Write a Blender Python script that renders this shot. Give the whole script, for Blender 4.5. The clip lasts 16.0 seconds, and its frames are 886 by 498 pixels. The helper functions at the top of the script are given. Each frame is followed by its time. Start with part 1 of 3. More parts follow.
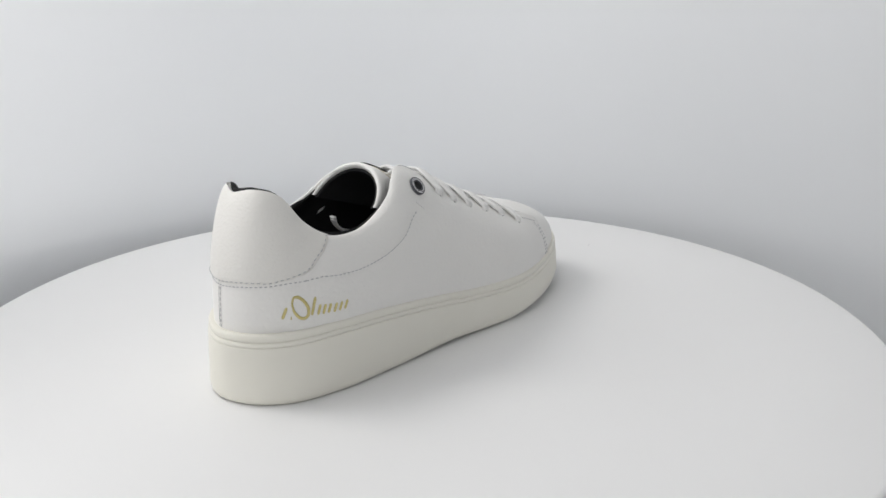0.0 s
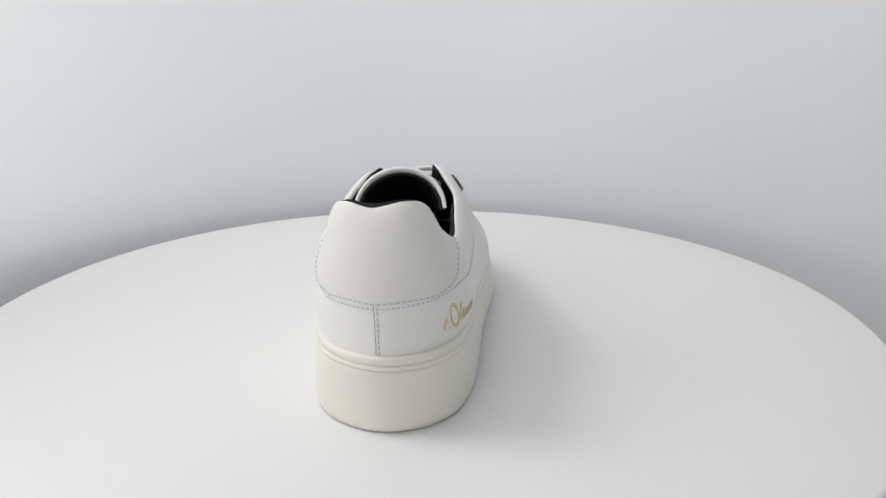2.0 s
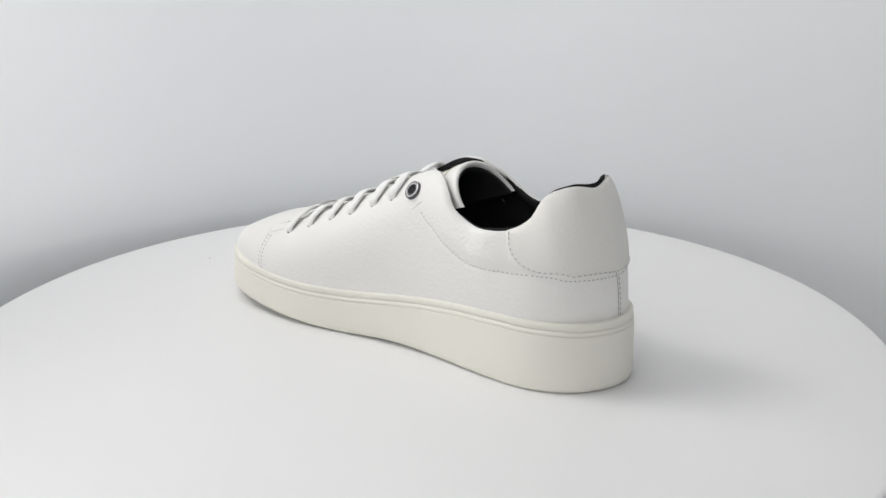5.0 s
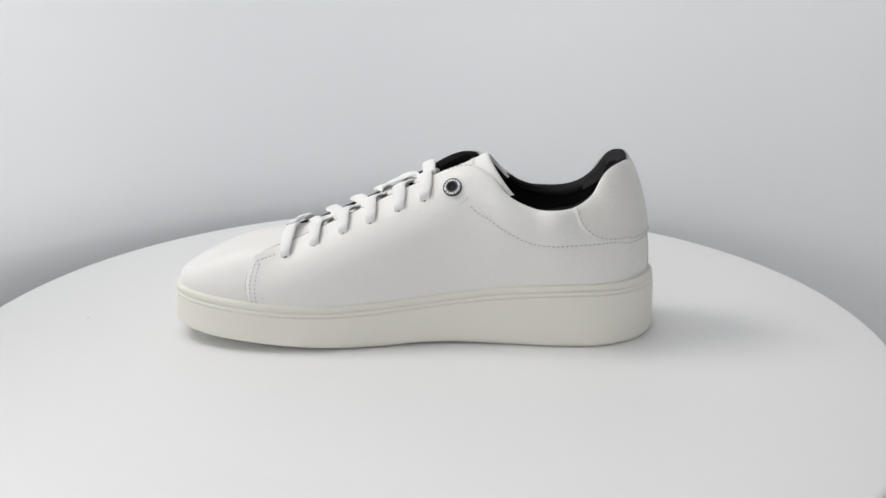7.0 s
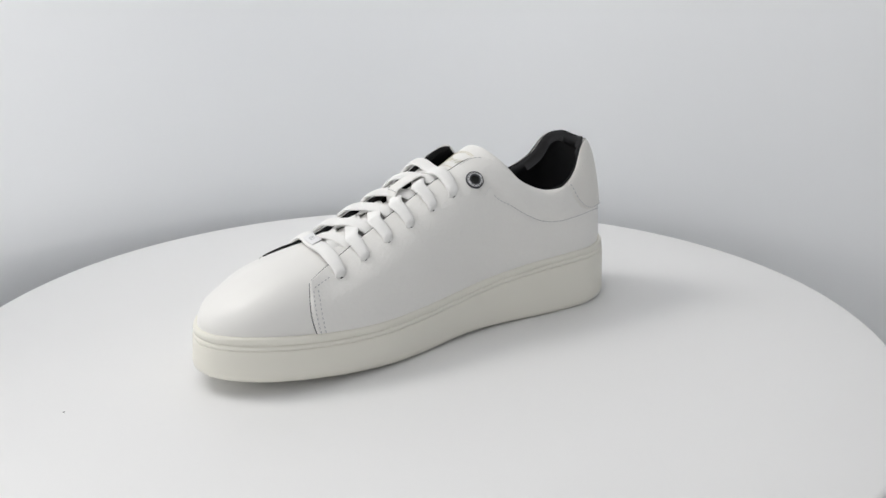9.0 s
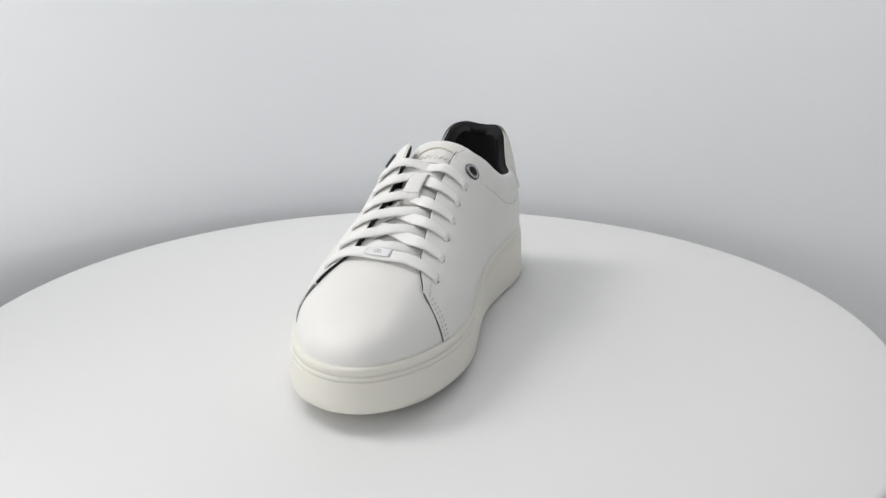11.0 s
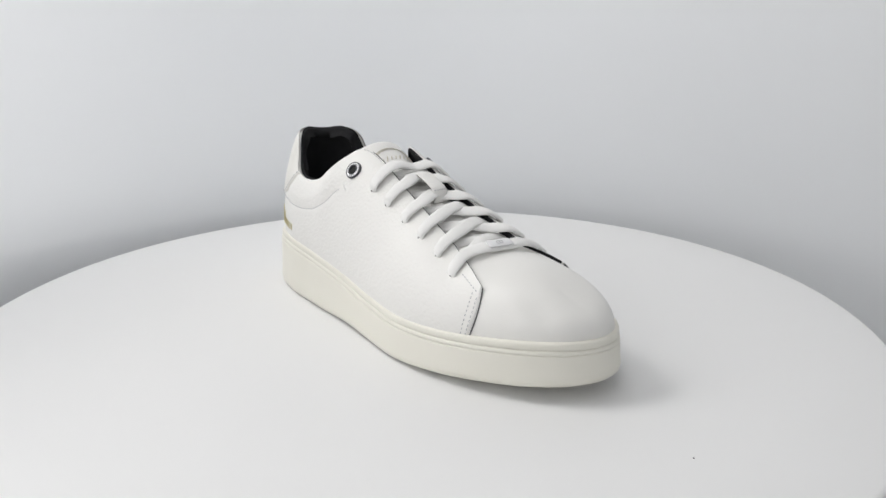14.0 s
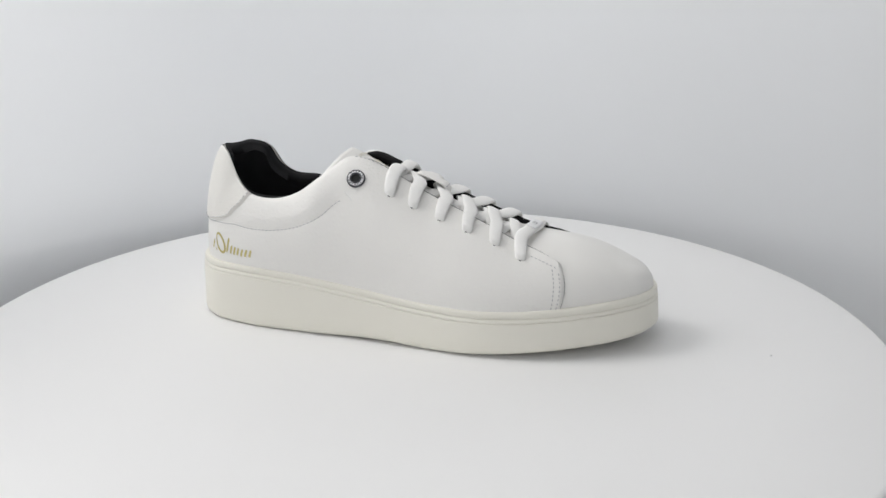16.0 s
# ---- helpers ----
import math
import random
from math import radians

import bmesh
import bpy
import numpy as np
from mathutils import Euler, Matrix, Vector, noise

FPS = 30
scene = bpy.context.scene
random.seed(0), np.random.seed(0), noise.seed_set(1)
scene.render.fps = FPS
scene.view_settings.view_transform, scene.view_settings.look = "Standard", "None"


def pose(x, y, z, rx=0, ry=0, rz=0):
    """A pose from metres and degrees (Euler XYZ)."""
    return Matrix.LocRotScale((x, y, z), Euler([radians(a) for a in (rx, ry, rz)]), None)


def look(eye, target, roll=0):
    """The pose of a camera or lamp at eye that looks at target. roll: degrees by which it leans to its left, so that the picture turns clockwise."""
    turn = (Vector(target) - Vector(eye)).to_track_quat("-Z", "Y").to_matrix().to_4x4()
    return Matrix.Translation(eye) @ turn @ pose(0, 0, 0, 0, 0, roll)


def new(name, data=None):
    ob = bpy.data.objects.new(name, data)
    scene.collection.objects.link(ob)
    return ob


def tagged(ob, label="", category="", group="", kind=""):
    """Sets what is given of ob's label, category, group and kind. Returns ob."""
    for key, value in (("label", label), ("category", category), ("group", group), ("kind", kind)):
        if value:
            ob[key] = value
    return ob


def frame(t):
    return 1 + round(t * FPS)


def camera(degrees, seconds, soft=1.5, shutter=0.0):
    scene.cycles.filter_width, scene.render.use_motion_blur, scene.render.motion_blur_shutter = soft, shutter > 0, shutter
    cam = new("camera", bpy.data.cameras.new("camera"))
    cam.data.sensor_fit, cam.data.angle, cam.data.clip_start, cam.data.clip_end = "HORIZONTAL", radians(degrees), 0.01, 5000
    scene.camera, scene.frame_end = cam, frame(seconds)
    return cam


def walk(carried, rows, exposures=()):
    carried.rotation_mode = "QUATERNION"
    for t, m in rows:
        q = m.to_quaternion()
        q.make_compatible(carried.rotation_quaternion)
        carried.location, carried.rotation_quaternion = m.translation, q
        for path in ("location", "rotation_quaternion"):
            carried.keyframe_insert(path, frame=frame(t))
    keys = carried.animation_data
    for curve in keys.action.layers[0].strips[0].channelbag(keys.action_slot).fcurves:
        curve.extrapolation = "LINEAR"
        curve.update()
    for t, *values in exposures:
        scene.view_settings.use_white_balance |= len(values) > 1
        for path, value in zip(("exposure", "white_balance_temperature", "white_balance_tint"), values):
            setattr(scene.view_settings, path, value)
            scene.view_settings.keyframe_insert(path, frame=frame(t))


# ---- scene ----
# One plan unit of the shoe and its turntable is K metres.
K = 0.53
SPIN = 18.38            # degrees a second, turning anticlockwise seen from above
START = 48.0            # the shoe's heading at the start
DISC = 0.5568 * K       # radius of the turntable

cam = camera(55.1, 16.0, soft=1.5)
EYE = pose(0, -K, 0.3947 * K, 90 - 16.97, 0, -1.88) @ pose(0, 0, 0, 0, 0, -0.28)
walk(cam, [(0, EYE), (16, EYE)], exposures=[(0, 0.0), (16, 0.0)])

# ---- light: a closed studio booth, lit by unseen area lamps added all round it ----
world = bpy.data.worlds.new("world")
world.use_nodes = True
world.node_tree.nodes["Background"].inputs[0].default_value = (0.9, 0.95, 1.0, 1)
world.node_tree.nodes["Background"].inputs[1].default_value = 0.02
scene.world = world


def area_lamp(name, eye, target, sx, sy, watts, colour):
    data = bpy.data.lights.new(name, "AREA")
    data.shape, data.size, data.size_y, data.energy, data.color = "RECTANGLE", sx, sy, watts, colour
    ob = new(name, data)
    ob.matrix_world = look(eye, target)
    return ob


# front and ceiling fills are added for brightness; the top lamp casts the shadow
area_lamp("front_fill", (-0.95, -1.75, 1.0), (0, 0.2, 0.1), 1.6, 1.2, 8.8, (1.0, 0.99, 0.975))
area_lamp("top_soft_box", (-0.84, 0.20, 1.17), (0.0, 0.0, 0), 0.46, 0.46, 6.9, (1.0, 0.985, 0.965))
area_lamp("ceiling_fill", (-0.20, 0.12, 1.35), (-0.15, 0.13, 0), 0.7, 0.5, 2.6, (1.0, 0.99, 0.98))
# unseen lamps added behind the translucent backdrop to brighten it
area_lamp("back_fill", (-0.12, 1.30, 0.66), (-0.12, 0, 0.42), 2.2, 0.9, 7.2, (0.97, 0.985, 1.0))
area_lamp("left_fill", (-1.30, 0.15, 0.66), (0, 0.15, 0.42), 1.2, 0.9, 8.6, (1.0, 0.99, 0.985))
area_lamp("right_fill", (1.30, 0.15, 0.66), (0, 0.15, 0.42), 1.2, 0.9, 0.15, (1.0, 0.99, 0.98))


# ---- materials ----
def material(name, colour, rough=0.5, metal=0.0, shine=0.5):
    m = bpy.data.materials.new(name)
    m.use_nodes = True
    b = m.node_tree.nodes["Principled BSDF"]
    b.inputs["Base Color"].default_value = (*colour, 1)
    b.inputs["Roughness"].default_value = rough
    b.inputs["Metallic"].default_value = metal
    b.inputs["Specular IOR Level"].default_value = shine
    return m


def relief(m, layers, strength, depth):
    """Adds a bump made of layers (kind, scale, weight) in object space."""
    nt = m.node_tree
    n, link = nt.nodes, nt.links.new
    b = n["Principled BSDF"]
    co = n.new("ShaderNodeTexCoord")
    total = None
    for kind, scale, weight in layers:
        if kind == "cells":
            tex = n.new("ShaderNodeTexVoronoi")
            tex.feature = "SMOOTH_F1"
            tex.inputs["Scale"].default_value = scale
            out = tex.outputs["Distance"]
        elif kind == "ribs":
            tex = n.new("ShaderNodeTexWave")
            tex.inputs["Scale"].default_value = scale
            tex.inputs["Distortion"].default_value = 0.6
            out = tex.outputs["Fac"]
        else:
            tex = n.new("ShaderNodeTexNoise")
            tex.inputs["Scale"].default_value = scale
            tex.inputs["Detail"].default_value = 4
            out = tex.outputs["Fac"]
        link(co.outputs["Object"], tex.inputs["Vector"])
        w = n.new("ShaderNodeMath")
        w.operation = "MULTIPLY_ADD"
        link(out, w.inputs[0])
        w.inputs[1].default_value = weight
        w.inputs[2].default_value = 0
        if total:
            link(total, w.inputs[2])
        total = w.outputs[0]
    bump = n.new("ShaderNodeBump")
    bump.inputs["Strength"].default_value = strength
    bump.inputs["Distance"].default_value = depth
    link(total, bump.inputs["Height"])
    link(bump.outputs["Normal"], b.inputs["Normal"])
    return m


def mottled(m, a, b, scale, rough=None):
    """Lets the base colour drift between a and b, and the roughness with it."""
    nt = m.node_tree
    n, link = nt.nodes, nt.links.new
    bs = n["Principled BSDF"]
    co, tex, mix = n.new("ShaderNodeTexCoord"), n.new("ShaderNodeTexNoise"), n.new("ShaderNodeMix")
    tex.inputs["Scale"].default_value = scale
    tex.inputs["Detail"].default_value = 5
    mix.data_type = "RGBA"
    mix.inputs["A"].default_value, mix.inputs["B"].default_value = (*a, 1), (*b, 1)
    link(co.outputs["Object"], tex.inputs["Vector"])
    link(tex.outputs["Fac"], mix.inputs["Factor"])
    link(mix.outputs["Result"], bs.inputs["Base Color"])
    if rough:
        r = n.new("ShaderNodeMapRange")
        r.inputs["To Min"].default_value, r.inputs["To Max"].default_value = rough
        link(tex.outputs["Fac"], r.inputs["Value"])
        link(r.outputs[0], bs.inputs["Roughness"])
    return m


LEATHER = relief(mottled(material("white_leather", (0.8, 0.8, 0.79)), (0.81, 0.80, 0.775), (0.85, 0.84, 0.815), 25, (0.38, 0.52)),
                 [("cells", 560, 1.0), ("noise", 1400, 0.25), ("noise", 110, 0.5)], 0.38, 0.0007)
SMOOTH_LEATHER = relief(mottled(material("smooth_white_leather", (0.8, 0.8, 0.79)), (0.81, 0.80, 0.775), (0.85, 0.84, 0.815), 25, (0.34, 0.46)),
                        [("cells", 900, 0.25), ("noise", 60, 0.8)], 0.2, 0.0005)
PEBBLED = relief(mottled(material("pebbled_leather", (0.78, 0.77, 0.75)), (0.765, 0.75, 0.715), (0.805, 0.79, 0.755), 25, (0.4, 0.55)),
                 [("cells", 720, 1.2), ("noise", 1500, 0.25), ("noise", 60, 0.25)], 0.34, 0.0006)
RUBBER = relief(mottled(material("cream_rubber", (0.78, 0.75, 0.67)), (0.80, 0.78, 0.70), (0.83, 0.81, 0.735), 30, (0.42, 0.55)),
                [("noise", 1200, 0.4), ("noise", 40, 0.6)], 0.12, 0.0004)
LINING = relief(mottled(material("black_lining", (0.012, 0.012, 0.013), shine=0.15), (0.014, 0.014, 0.015), (0.024, 0.024, 0.026), 200, (0.7, 0.9)),
                [("cells", 1400, 0.5), ("noise", 1800, 0.5)], 0.4, 0.0004)
LACE = relief(mottled(material("white_cotton_lace", (0.84, 0.84, 0.83)), (0.85, 0.845, 0.83), (0.89, 0.885, 0.87), 300, (0.75, 0.9)),
              [("noise", 1600, 0.7), ("ribs", 420, 0.5)], 0.4, 0.0004)
THREAD = mottled(material("grey_thread", (0.48, 0.48, 0.49), 0.8), (0.42, 0.42, 0.44), (0.55, 0.55, 0.56), 400)
EDGE = mottled(material("raw_edge", (0.13, 0.13, 0.135), 0.8), (0.10, 0.10, 0.11), (0.18, 0.18, 0.18), 300)
# near-black paint for the shade seen inside eyelets and lace holes
HOLE_SHADE = material("hole_shade", (0.02, 0.02, 0.02), 0.9)
GUNMETAL = relief(material("gunmetal", (0.10, 0.10, 0.11), 0.35, 0.9), [("noise", 900, 1)], 0.1, 0.0002)
SILVER = relief(material("silver", (0.80, 0.80, 0.81), 0.4, 0.6), [("noise", 900, 1)], 0.1, 0.0002)
ENAMEL = relief(material("white_enamel", (0.80, 0.80, 0.81), 0.4), [("noise", 900, 1)], 0.1, 0.0002)
GOLD = relief(mottled(material("gold_foil", (0.6, 0.5, 0.22), 0.3, 0.85), (0.55, 0.48, 0.20), (0.72, 0.62, 0.30), 500), [("noise", 1500, 1)], 0.2, 0.0002)
PALE_GOLD = mottled(material("pale_gold_print", (0.66, 0.62, 0.5), 0.45, 0.3), (0.62, 0.57, 0.43), (0.74, 0.71, 0.62), 400)
TABLE = relief(mottled(material("white_table", (0.8, 0.8, 0.8)), (0.80, 0.80, 0.80), (0.815, 0.815, 0.815), 6, (0.5, 0.6)),
               [("noise", 800, 0.4), ("noise", 12, 0.5)], 0.05, 0.0003)
WALL = relief(mottled(material("white_backdrop", (0.78, 0.79, 0.80), 0.9), (0.77, 0.78, 0.79), (0.795, 0.80, 0.81), 3, (0.85, 0.95)),
              [("noise", 300, 0.4), ("noise", 5, 1)], 0.05, 0.0005)


def diffuser():
    m = relief(mottled(material("backdrop_sheet", (0.78, 0.79, 0.80), 0.9), (0.77, 0.78, 0.79), (0.795, 0.80, 0.81), 3, (0.85, 0.95)),
               [("noise", 300, 0.4), ("noise", 5, 1)], 0.05, 0.0005)
    n, link = m.node_tree.nodes, m.node_tree.links.new
    through_light, mix = n.new("ShaderNodeBsdfTranslucent"), n.new("ShaderNodeMixShader")
    through_light.inputs["Color"].default_value = (0.86, 0.87, 0.88, 1)
    mix.inputs[0].default_value = 0.45
    link(n["Principled BSDF"].outputs[0], mix.inputs[1])
    link(through_light.outputs[0], mix.inputs[2])
    link(mix.outputs[0], n["Material Output"].inputs["Surface"])
    return m


DIFFUSER = diffuser()


# ---- the shoe's forms, in plan units: x to the toe, y to the inner side, z up ----
def smooth(xs, ys):
    """A smooth curve through ys at xs; ys may be points."""
    xs, ys = np.asarray(xs, float), np.asarray(ys, float)
    if ys.ndim == 1:
        one, ys = True, ys[:, None]
    else:
        one = False
    d = np.diff(ys, axis=0) / np.diff(xs)[:, None]
    h = np.diff(xs)[:, None]
    m = np.vstack([d[:1], (d[:-1] * h[1:] + d[1:] * h[:-1]) / (h[1:] + h[:-1]), d[-1:]])

    def at(x):
        x = np.asarray(x, float)
        i = np.clip(np.searchsorted(xs, x, side="right") - 1, 0, len(xs) - 2)
        w = (xs[i + 1] - xs[i])[..., None]
        t = ((x - xs[i])[..., None]) / w
        r = (ys[i] * (1 + 2 * t) * (1 - t) ** 2 + m[i] * w * t * (1 - t) ** 2
             + ys[i + 1] * t * t * (3 - 2 * t) + m[i + 1] * w * t * t * (t - 1))
        return r[..., 0] if one else r
    return at


# the sole's outline, from the heel round the outer side to the toe and back round the inner side
RIM = [(-.289, .010), (-.279, -.029), (-.250, -.057), (-.205, -.071), (-.125, -.078), (-.045, -.081), (.03, -.088), (.09, -.093),
       (.145, -.086), (.2, -.069), (.25, -.042), (.279, -.012), (.291, .022), (.286, .048), (.268, .070), (.24, .087), (.2, .098),
       (.15, .103), (.1, .101), (.05, .092), (0, .083), (-.05, .078), (-.11, .080), (-.17, .085), (-.22, .082), (-.256, .065), (-.279, .038)]
_r = np.array(RIM[-3:] + RIM + RIM[:4])
_l = np.concatenate([[0], np.cumsum(np.hypot(*np.diff(_r, axis=0).T))])
_around = smooth((_l - _l[3]) / (_l[3 + len(RIM)] - _l[3]), _r)


def rim(w):
    return _around(np.asarray(w, float) % 1.0)


def rim_out(w):
    d = rim(np.asarray(w) + 1e-4) - rim(np.asarray(w) - 1e-4)
    d = d / np.linalg.norm(d, axis=-1, keepdims=True)
    return np.stack([d[..., 1], -d[..., 0]], -1)


_w = np.linspace(0, 1, 4001)
_tip = _w[np.argmax(rim(_w)[:, 0])]


def rim_at(x, inner):
    """The place on the rim at length x, on the inner or the outer side."""
    side = _w[_w > _tip] if inner else _w[(_w > 0.0) & (_w < _tip)]
    return side[np.argmin(np.abs(rim(side)[:, 0] - x))]


rim_z = smooth([-.3, -.285, -.17, -.1, -.04, .02, .08, .14, .2, .25, .3], [.0735, .0735, .0735, .068, .0610, .0545, .0520, .0530, .057, .061, .063])
sole_z = smooth([-.3, -.25, -.2, -.1, -.02, .05, .085, .12, .16, .2, .24, .27, .3], [-.0025, -.003, -.003, -.002, 0, -.002, -.001, .001, .004, .0075, .011, .0135, .016])

# top edge of the upper: from the heel forward along the outer and the inner side
TOP_OUTER = [(-0.2475, 0.0170, 0.2018), (-0.2457, -0.0115, 0.2078), (-0.2317, -0.0272, 0.2014), (-0.2151, -0.0388, 0.1756), (-0.1925, -0.0505, 0.1590), (-0.1595, -0.0537, 0.1556), (-0.1295, -0.0520, 0.1635), (-0.1033, -0.0505, 0.1814),
             (-0.0859, -0.0405, 0.1958), (-0.0682, -0.0302, 0.2060), (-0.0414, -0.0243, 0.1999), (0.0209, -0.0232, 0.1663), (0.0699, -0.0255, 0.1446), (0.1215, -0.0300, 0.1219), (0.1819, -0.0442, 0.0957)]
TOP_INNER = [(-0.2361, 0.0408, 0.2052), (-0.2188, 0.0538, 0.1971), (-0.2053, 0.0597, 0.1735), (-0.1862, 0.0665, 0.1602), (-0.1624, 0.0753, 0.1570), (-0.1377, 0.0707, 0.1575), (-0.1091, 0.0655, 0.1705),
             (-0.0901, 0.0528, 0.1894), (-0.0707, 0.0409, 0.2004), (-0.0469, 0.0338, 0.1978), (0.0145, 0.0341, 0.1703), (0.0760, 0.0420, 0.1434), (0.1341, 0.0527, 0.1183), (0.1804, 0.0694, 0.0988)]
FEET = [-.252, -.228, -.2, -.168, -.135, -.1, -.07, -.045, -.01, .04, .09, .14]
_q = np.arange(-14, 15)
_top = smooth(_q, TOP_OUTER[::-1] + TOP_INNER)
_wo = [rim_at(x, False) for x in FEET + [.1895]]
_wi = [rim_at(x, True) - 1 for x in FEET + [.187]]
_foot = smooth(_q, (_wo[::-1] + [_wo[0] / 2, 0.0, _wi[0] / 2] + _wi))
_bulge = smooth(np.arange(15), [.0, .001, .003, .005, .007, .007, .006, .005, .004, .003, .002, .001, .0, .0, .002])
_roll = smooth(np.arange(15), [.011, .011, .009, .008, .008, .010, .014, .017, .022, .030, .038, .041, .041, .038, .024])
_fall = smooth(np.arange(15), [.009, .009, .009, .009, .010, .010, .009, .010, .012, .014, .017, .018, .019, .018, .010])


def bezier(a, b, c, d, v):
    v = v[..., None]
    return a * (1 - v) ** 3 + 3 * b * v * (1 - v) ** 2 + 3 * c * v * v * (1 - v) + d * v ** 3


def _upper(q, v):
    q, v = np.broadcast_arrays(np.asarray(q, float), np.asarray(v, float))
    w = _foot(q)
    n = rim_out(w)
    foot = rim(w)
    foot = foot - n * (0.0056 + 0.004 * np.clip((-.2 - foot[..., :1]) / .07, 0, 1))
    z0 = rim_z(foot[..., 0]) - 0.002
    a = np.concatenate([foot, z0[..., None]], -1)
    d = _top(q)
    k = np.abs(q)
    h = d[..., 2] - z0
    b = a + np.concatenate([n * _bulge(k)[..., None], (0.45 * h)[..., None]], -1)
    c = d + np.concatenate([n * _roll(k)[..., None], -_fall(k)[..., None]], -1)
    bow = 0.007 * np.clip(k - 13, 0, 1)[..., None] ** 2 * np.array([1.0, 0, 0])
    return bezier(a, b + bow, c + bow, d, v)


def upper(q, v, off=0.0):
    """A point of the upper's skin: q from -14 (outer toe seam) over 0 (heel) to 14 (inner toe seam), v from the sole to the top edge."""
    q, v = np.broadcast_arrays(np.asarray(q, float), np.asarray(v, float))
    p = _upper(q, v)
    if np.all(np.asarray(off) == 0):
        return p
    e = 1e-3
    dq = _upper(np.minimum(q + e, 14), v) - _upper(np.maximum(q - e, -14), v)
    dv = _upper(q, np.minimum(v + e, 1)) - _upper(q, np.maximum(v - e, 0))
    n = np.cross(dv, dq)
    n /= np.linalg.norm(n, axis=-1, keepdims=True) + 1e-12
    return p + n * np.asarray(off)[..., None]


ridge_z = smooth([.05, .12, .16, .184, .205, .232, .26], [.134, .125, .1205, .1175, .112, .1005, .082])
_vw0, _vw1 = rim_at(.13, False), rim_at(.13, True)
_ridge_x = smooth([0, .12, .25, .38, .5, .62, .75, .88, 1], [.10, .135, .175, .215, .236, .215, .175, .135, .10])


def vamp(u, v):
    """The toe: u along the sole's edge from the outer to the inner side, v up to the ridge."""
    u, v = np.broadcast_arrays(np.asarray(u, float), np.asarray(v, float))
    w = _vw0 + (_vw1 - _vw0) * u
    foot = rim(w) - rim_out(w) * 0.0060
    a = np.concatenate([foot, (rim_z(foot[..., 0]) - 0.002)[..., None]], -1)
    x = _ridge_x(u)
    d = np.stack([x, 0.012 + 0 * x, ridge_z(x)], -1)
    h = d[..., 2:] - a[..., 2:]
    b = a + np.concatenate([0 * foot, 0.55 * h], -1)
    slope = (ridge_z(x + .002) - ridge_z(x - .002)) / .004
    reach = (foot - d[..., :2]) * 0.55
    ease = 1 - 0.12 * np.exp(-((u - 0.5) / 0.12) ** 2)
    c = d + np.concatenate([reach, (slope * ease * reach[..., 0])[..., None]], -1)
    return bezier(a, b, c, d, v)


tongue_z = smooth([-.115, -.1, -.086, -.065, -.04, 0, .05, .1, .15, .17], [.213, .2125, .2105, .2010, .1890, .171, .151, .132, .117, .112])
tongue_w = smooth([-.115, -.08, -.04, 0, .1, .17], [.0490, .0490, .042, .039, .040, .041])
tongue_d = smooth([-.115, -.08, -.03, .03, .1, .17], [.042, .0422, .040, .036, .032, .026])


def tongue(x, t, off=0.0):
    """The tongue: x along the shoe, t from -1 to 1 across it; its free end sweeps back towards the sides."""
    x, t = np.broadcast_arrays(np.asarray(x, float), np.asarray(t, float))
    g = np.radians(100) * t
    flare = 1 + np.where(t > 0, .03, .02) * np.clip(np.abs(t) / .4, 0, 1) * np.clip((-.062 - x) / .022, 0, 1)
    w, d = (tongue_w(x) + off) * flare, tongue_d(x) + off
    z = tongue_z(x) + off - d * (1 - np.cos(g))
    return np.stack([x - .0364 * t * t * np.clip((.0 - x) / .08, 0, 1), 0.0064 + w * np.sin(g), z], -1)


# the stitched line under the padded collar, and the heel panel's edges, on the upper's skin
collar_line = smooth([-14, -9.2, -8.8, -8, -7.3, -6.6, -5.2, -4.3, -3.6, -3.2, -2.4, -1.7, -.9, 0, 1.4, 2.0, 2.4, 3.46, 4.4, 5, 5.65, 6.24, 6.85, 7.6, 8.4, 9.2, 14],
                     [.72, .62, .585, .56, .505, .475, .465, .453, .425, .385, .31, .27, .258, .256, .252, .268, .305, .39, .43, .435, .45, .475, .52, .55, .56, .62, .66])
panel_outer = smooth([.27, .28, .30, .36, .445, .565, .685, .86, 1], [-1.2, -1.6, -1.98, -2.6, -3.11, -3.45, -3.75, -3.98, -4.1])
panel_inner = smooth([.27, .29, .32, .395, .47, .565, .68, .835, .93, 1], [1.2, 1.8, 2.29, 3.16, 3.65, 3.96, 4.16, 4.25, 4.3, 4.32])


def puff(q, v):
    """How far the padded collar swells out above its stitched line."""
    q, v = np.broadcast_arrays(np.asarray(q, float), np.asarray(v, float))
    s = np.clip((v - collar_line(q)) / .16, 0, 1)
    fade = np.clip((9.2 - np.abs(q)) / 1.6, 0, 1) * (.25 + .75 * np.clip((np.abs(q) - 3) / 1.5, 0, 1))
    dip = np.exp(-((v - collar_line(q)) / .02) ** 2)
    return fade * (.0022 * s * s * (3 - 2 * s) * np.clip((1 - v) / .12, 0, 1) ** .5 - .0009 * dip)


_gu, _gv = np.meshgrid(np.linspace(0, 1, 161), np.linspace(0, .9, 61), indexing="ij")
_toe = vamp(_gu, _gv)
_toe_n = np.cross(np.gradient(_toe, axis=0), np.gradient(_toe, axis=1)).reshape(-1, 3)
_toe = _toe.reshape(-1, 3)
_toe_n /= np.linalg.norm(_toe_n, axis=1, keepdims=True)
_toe_n *= np.sign(((_toe - np.array([.16, .012, .05])) * _toe_n).sum(1))[:, None]


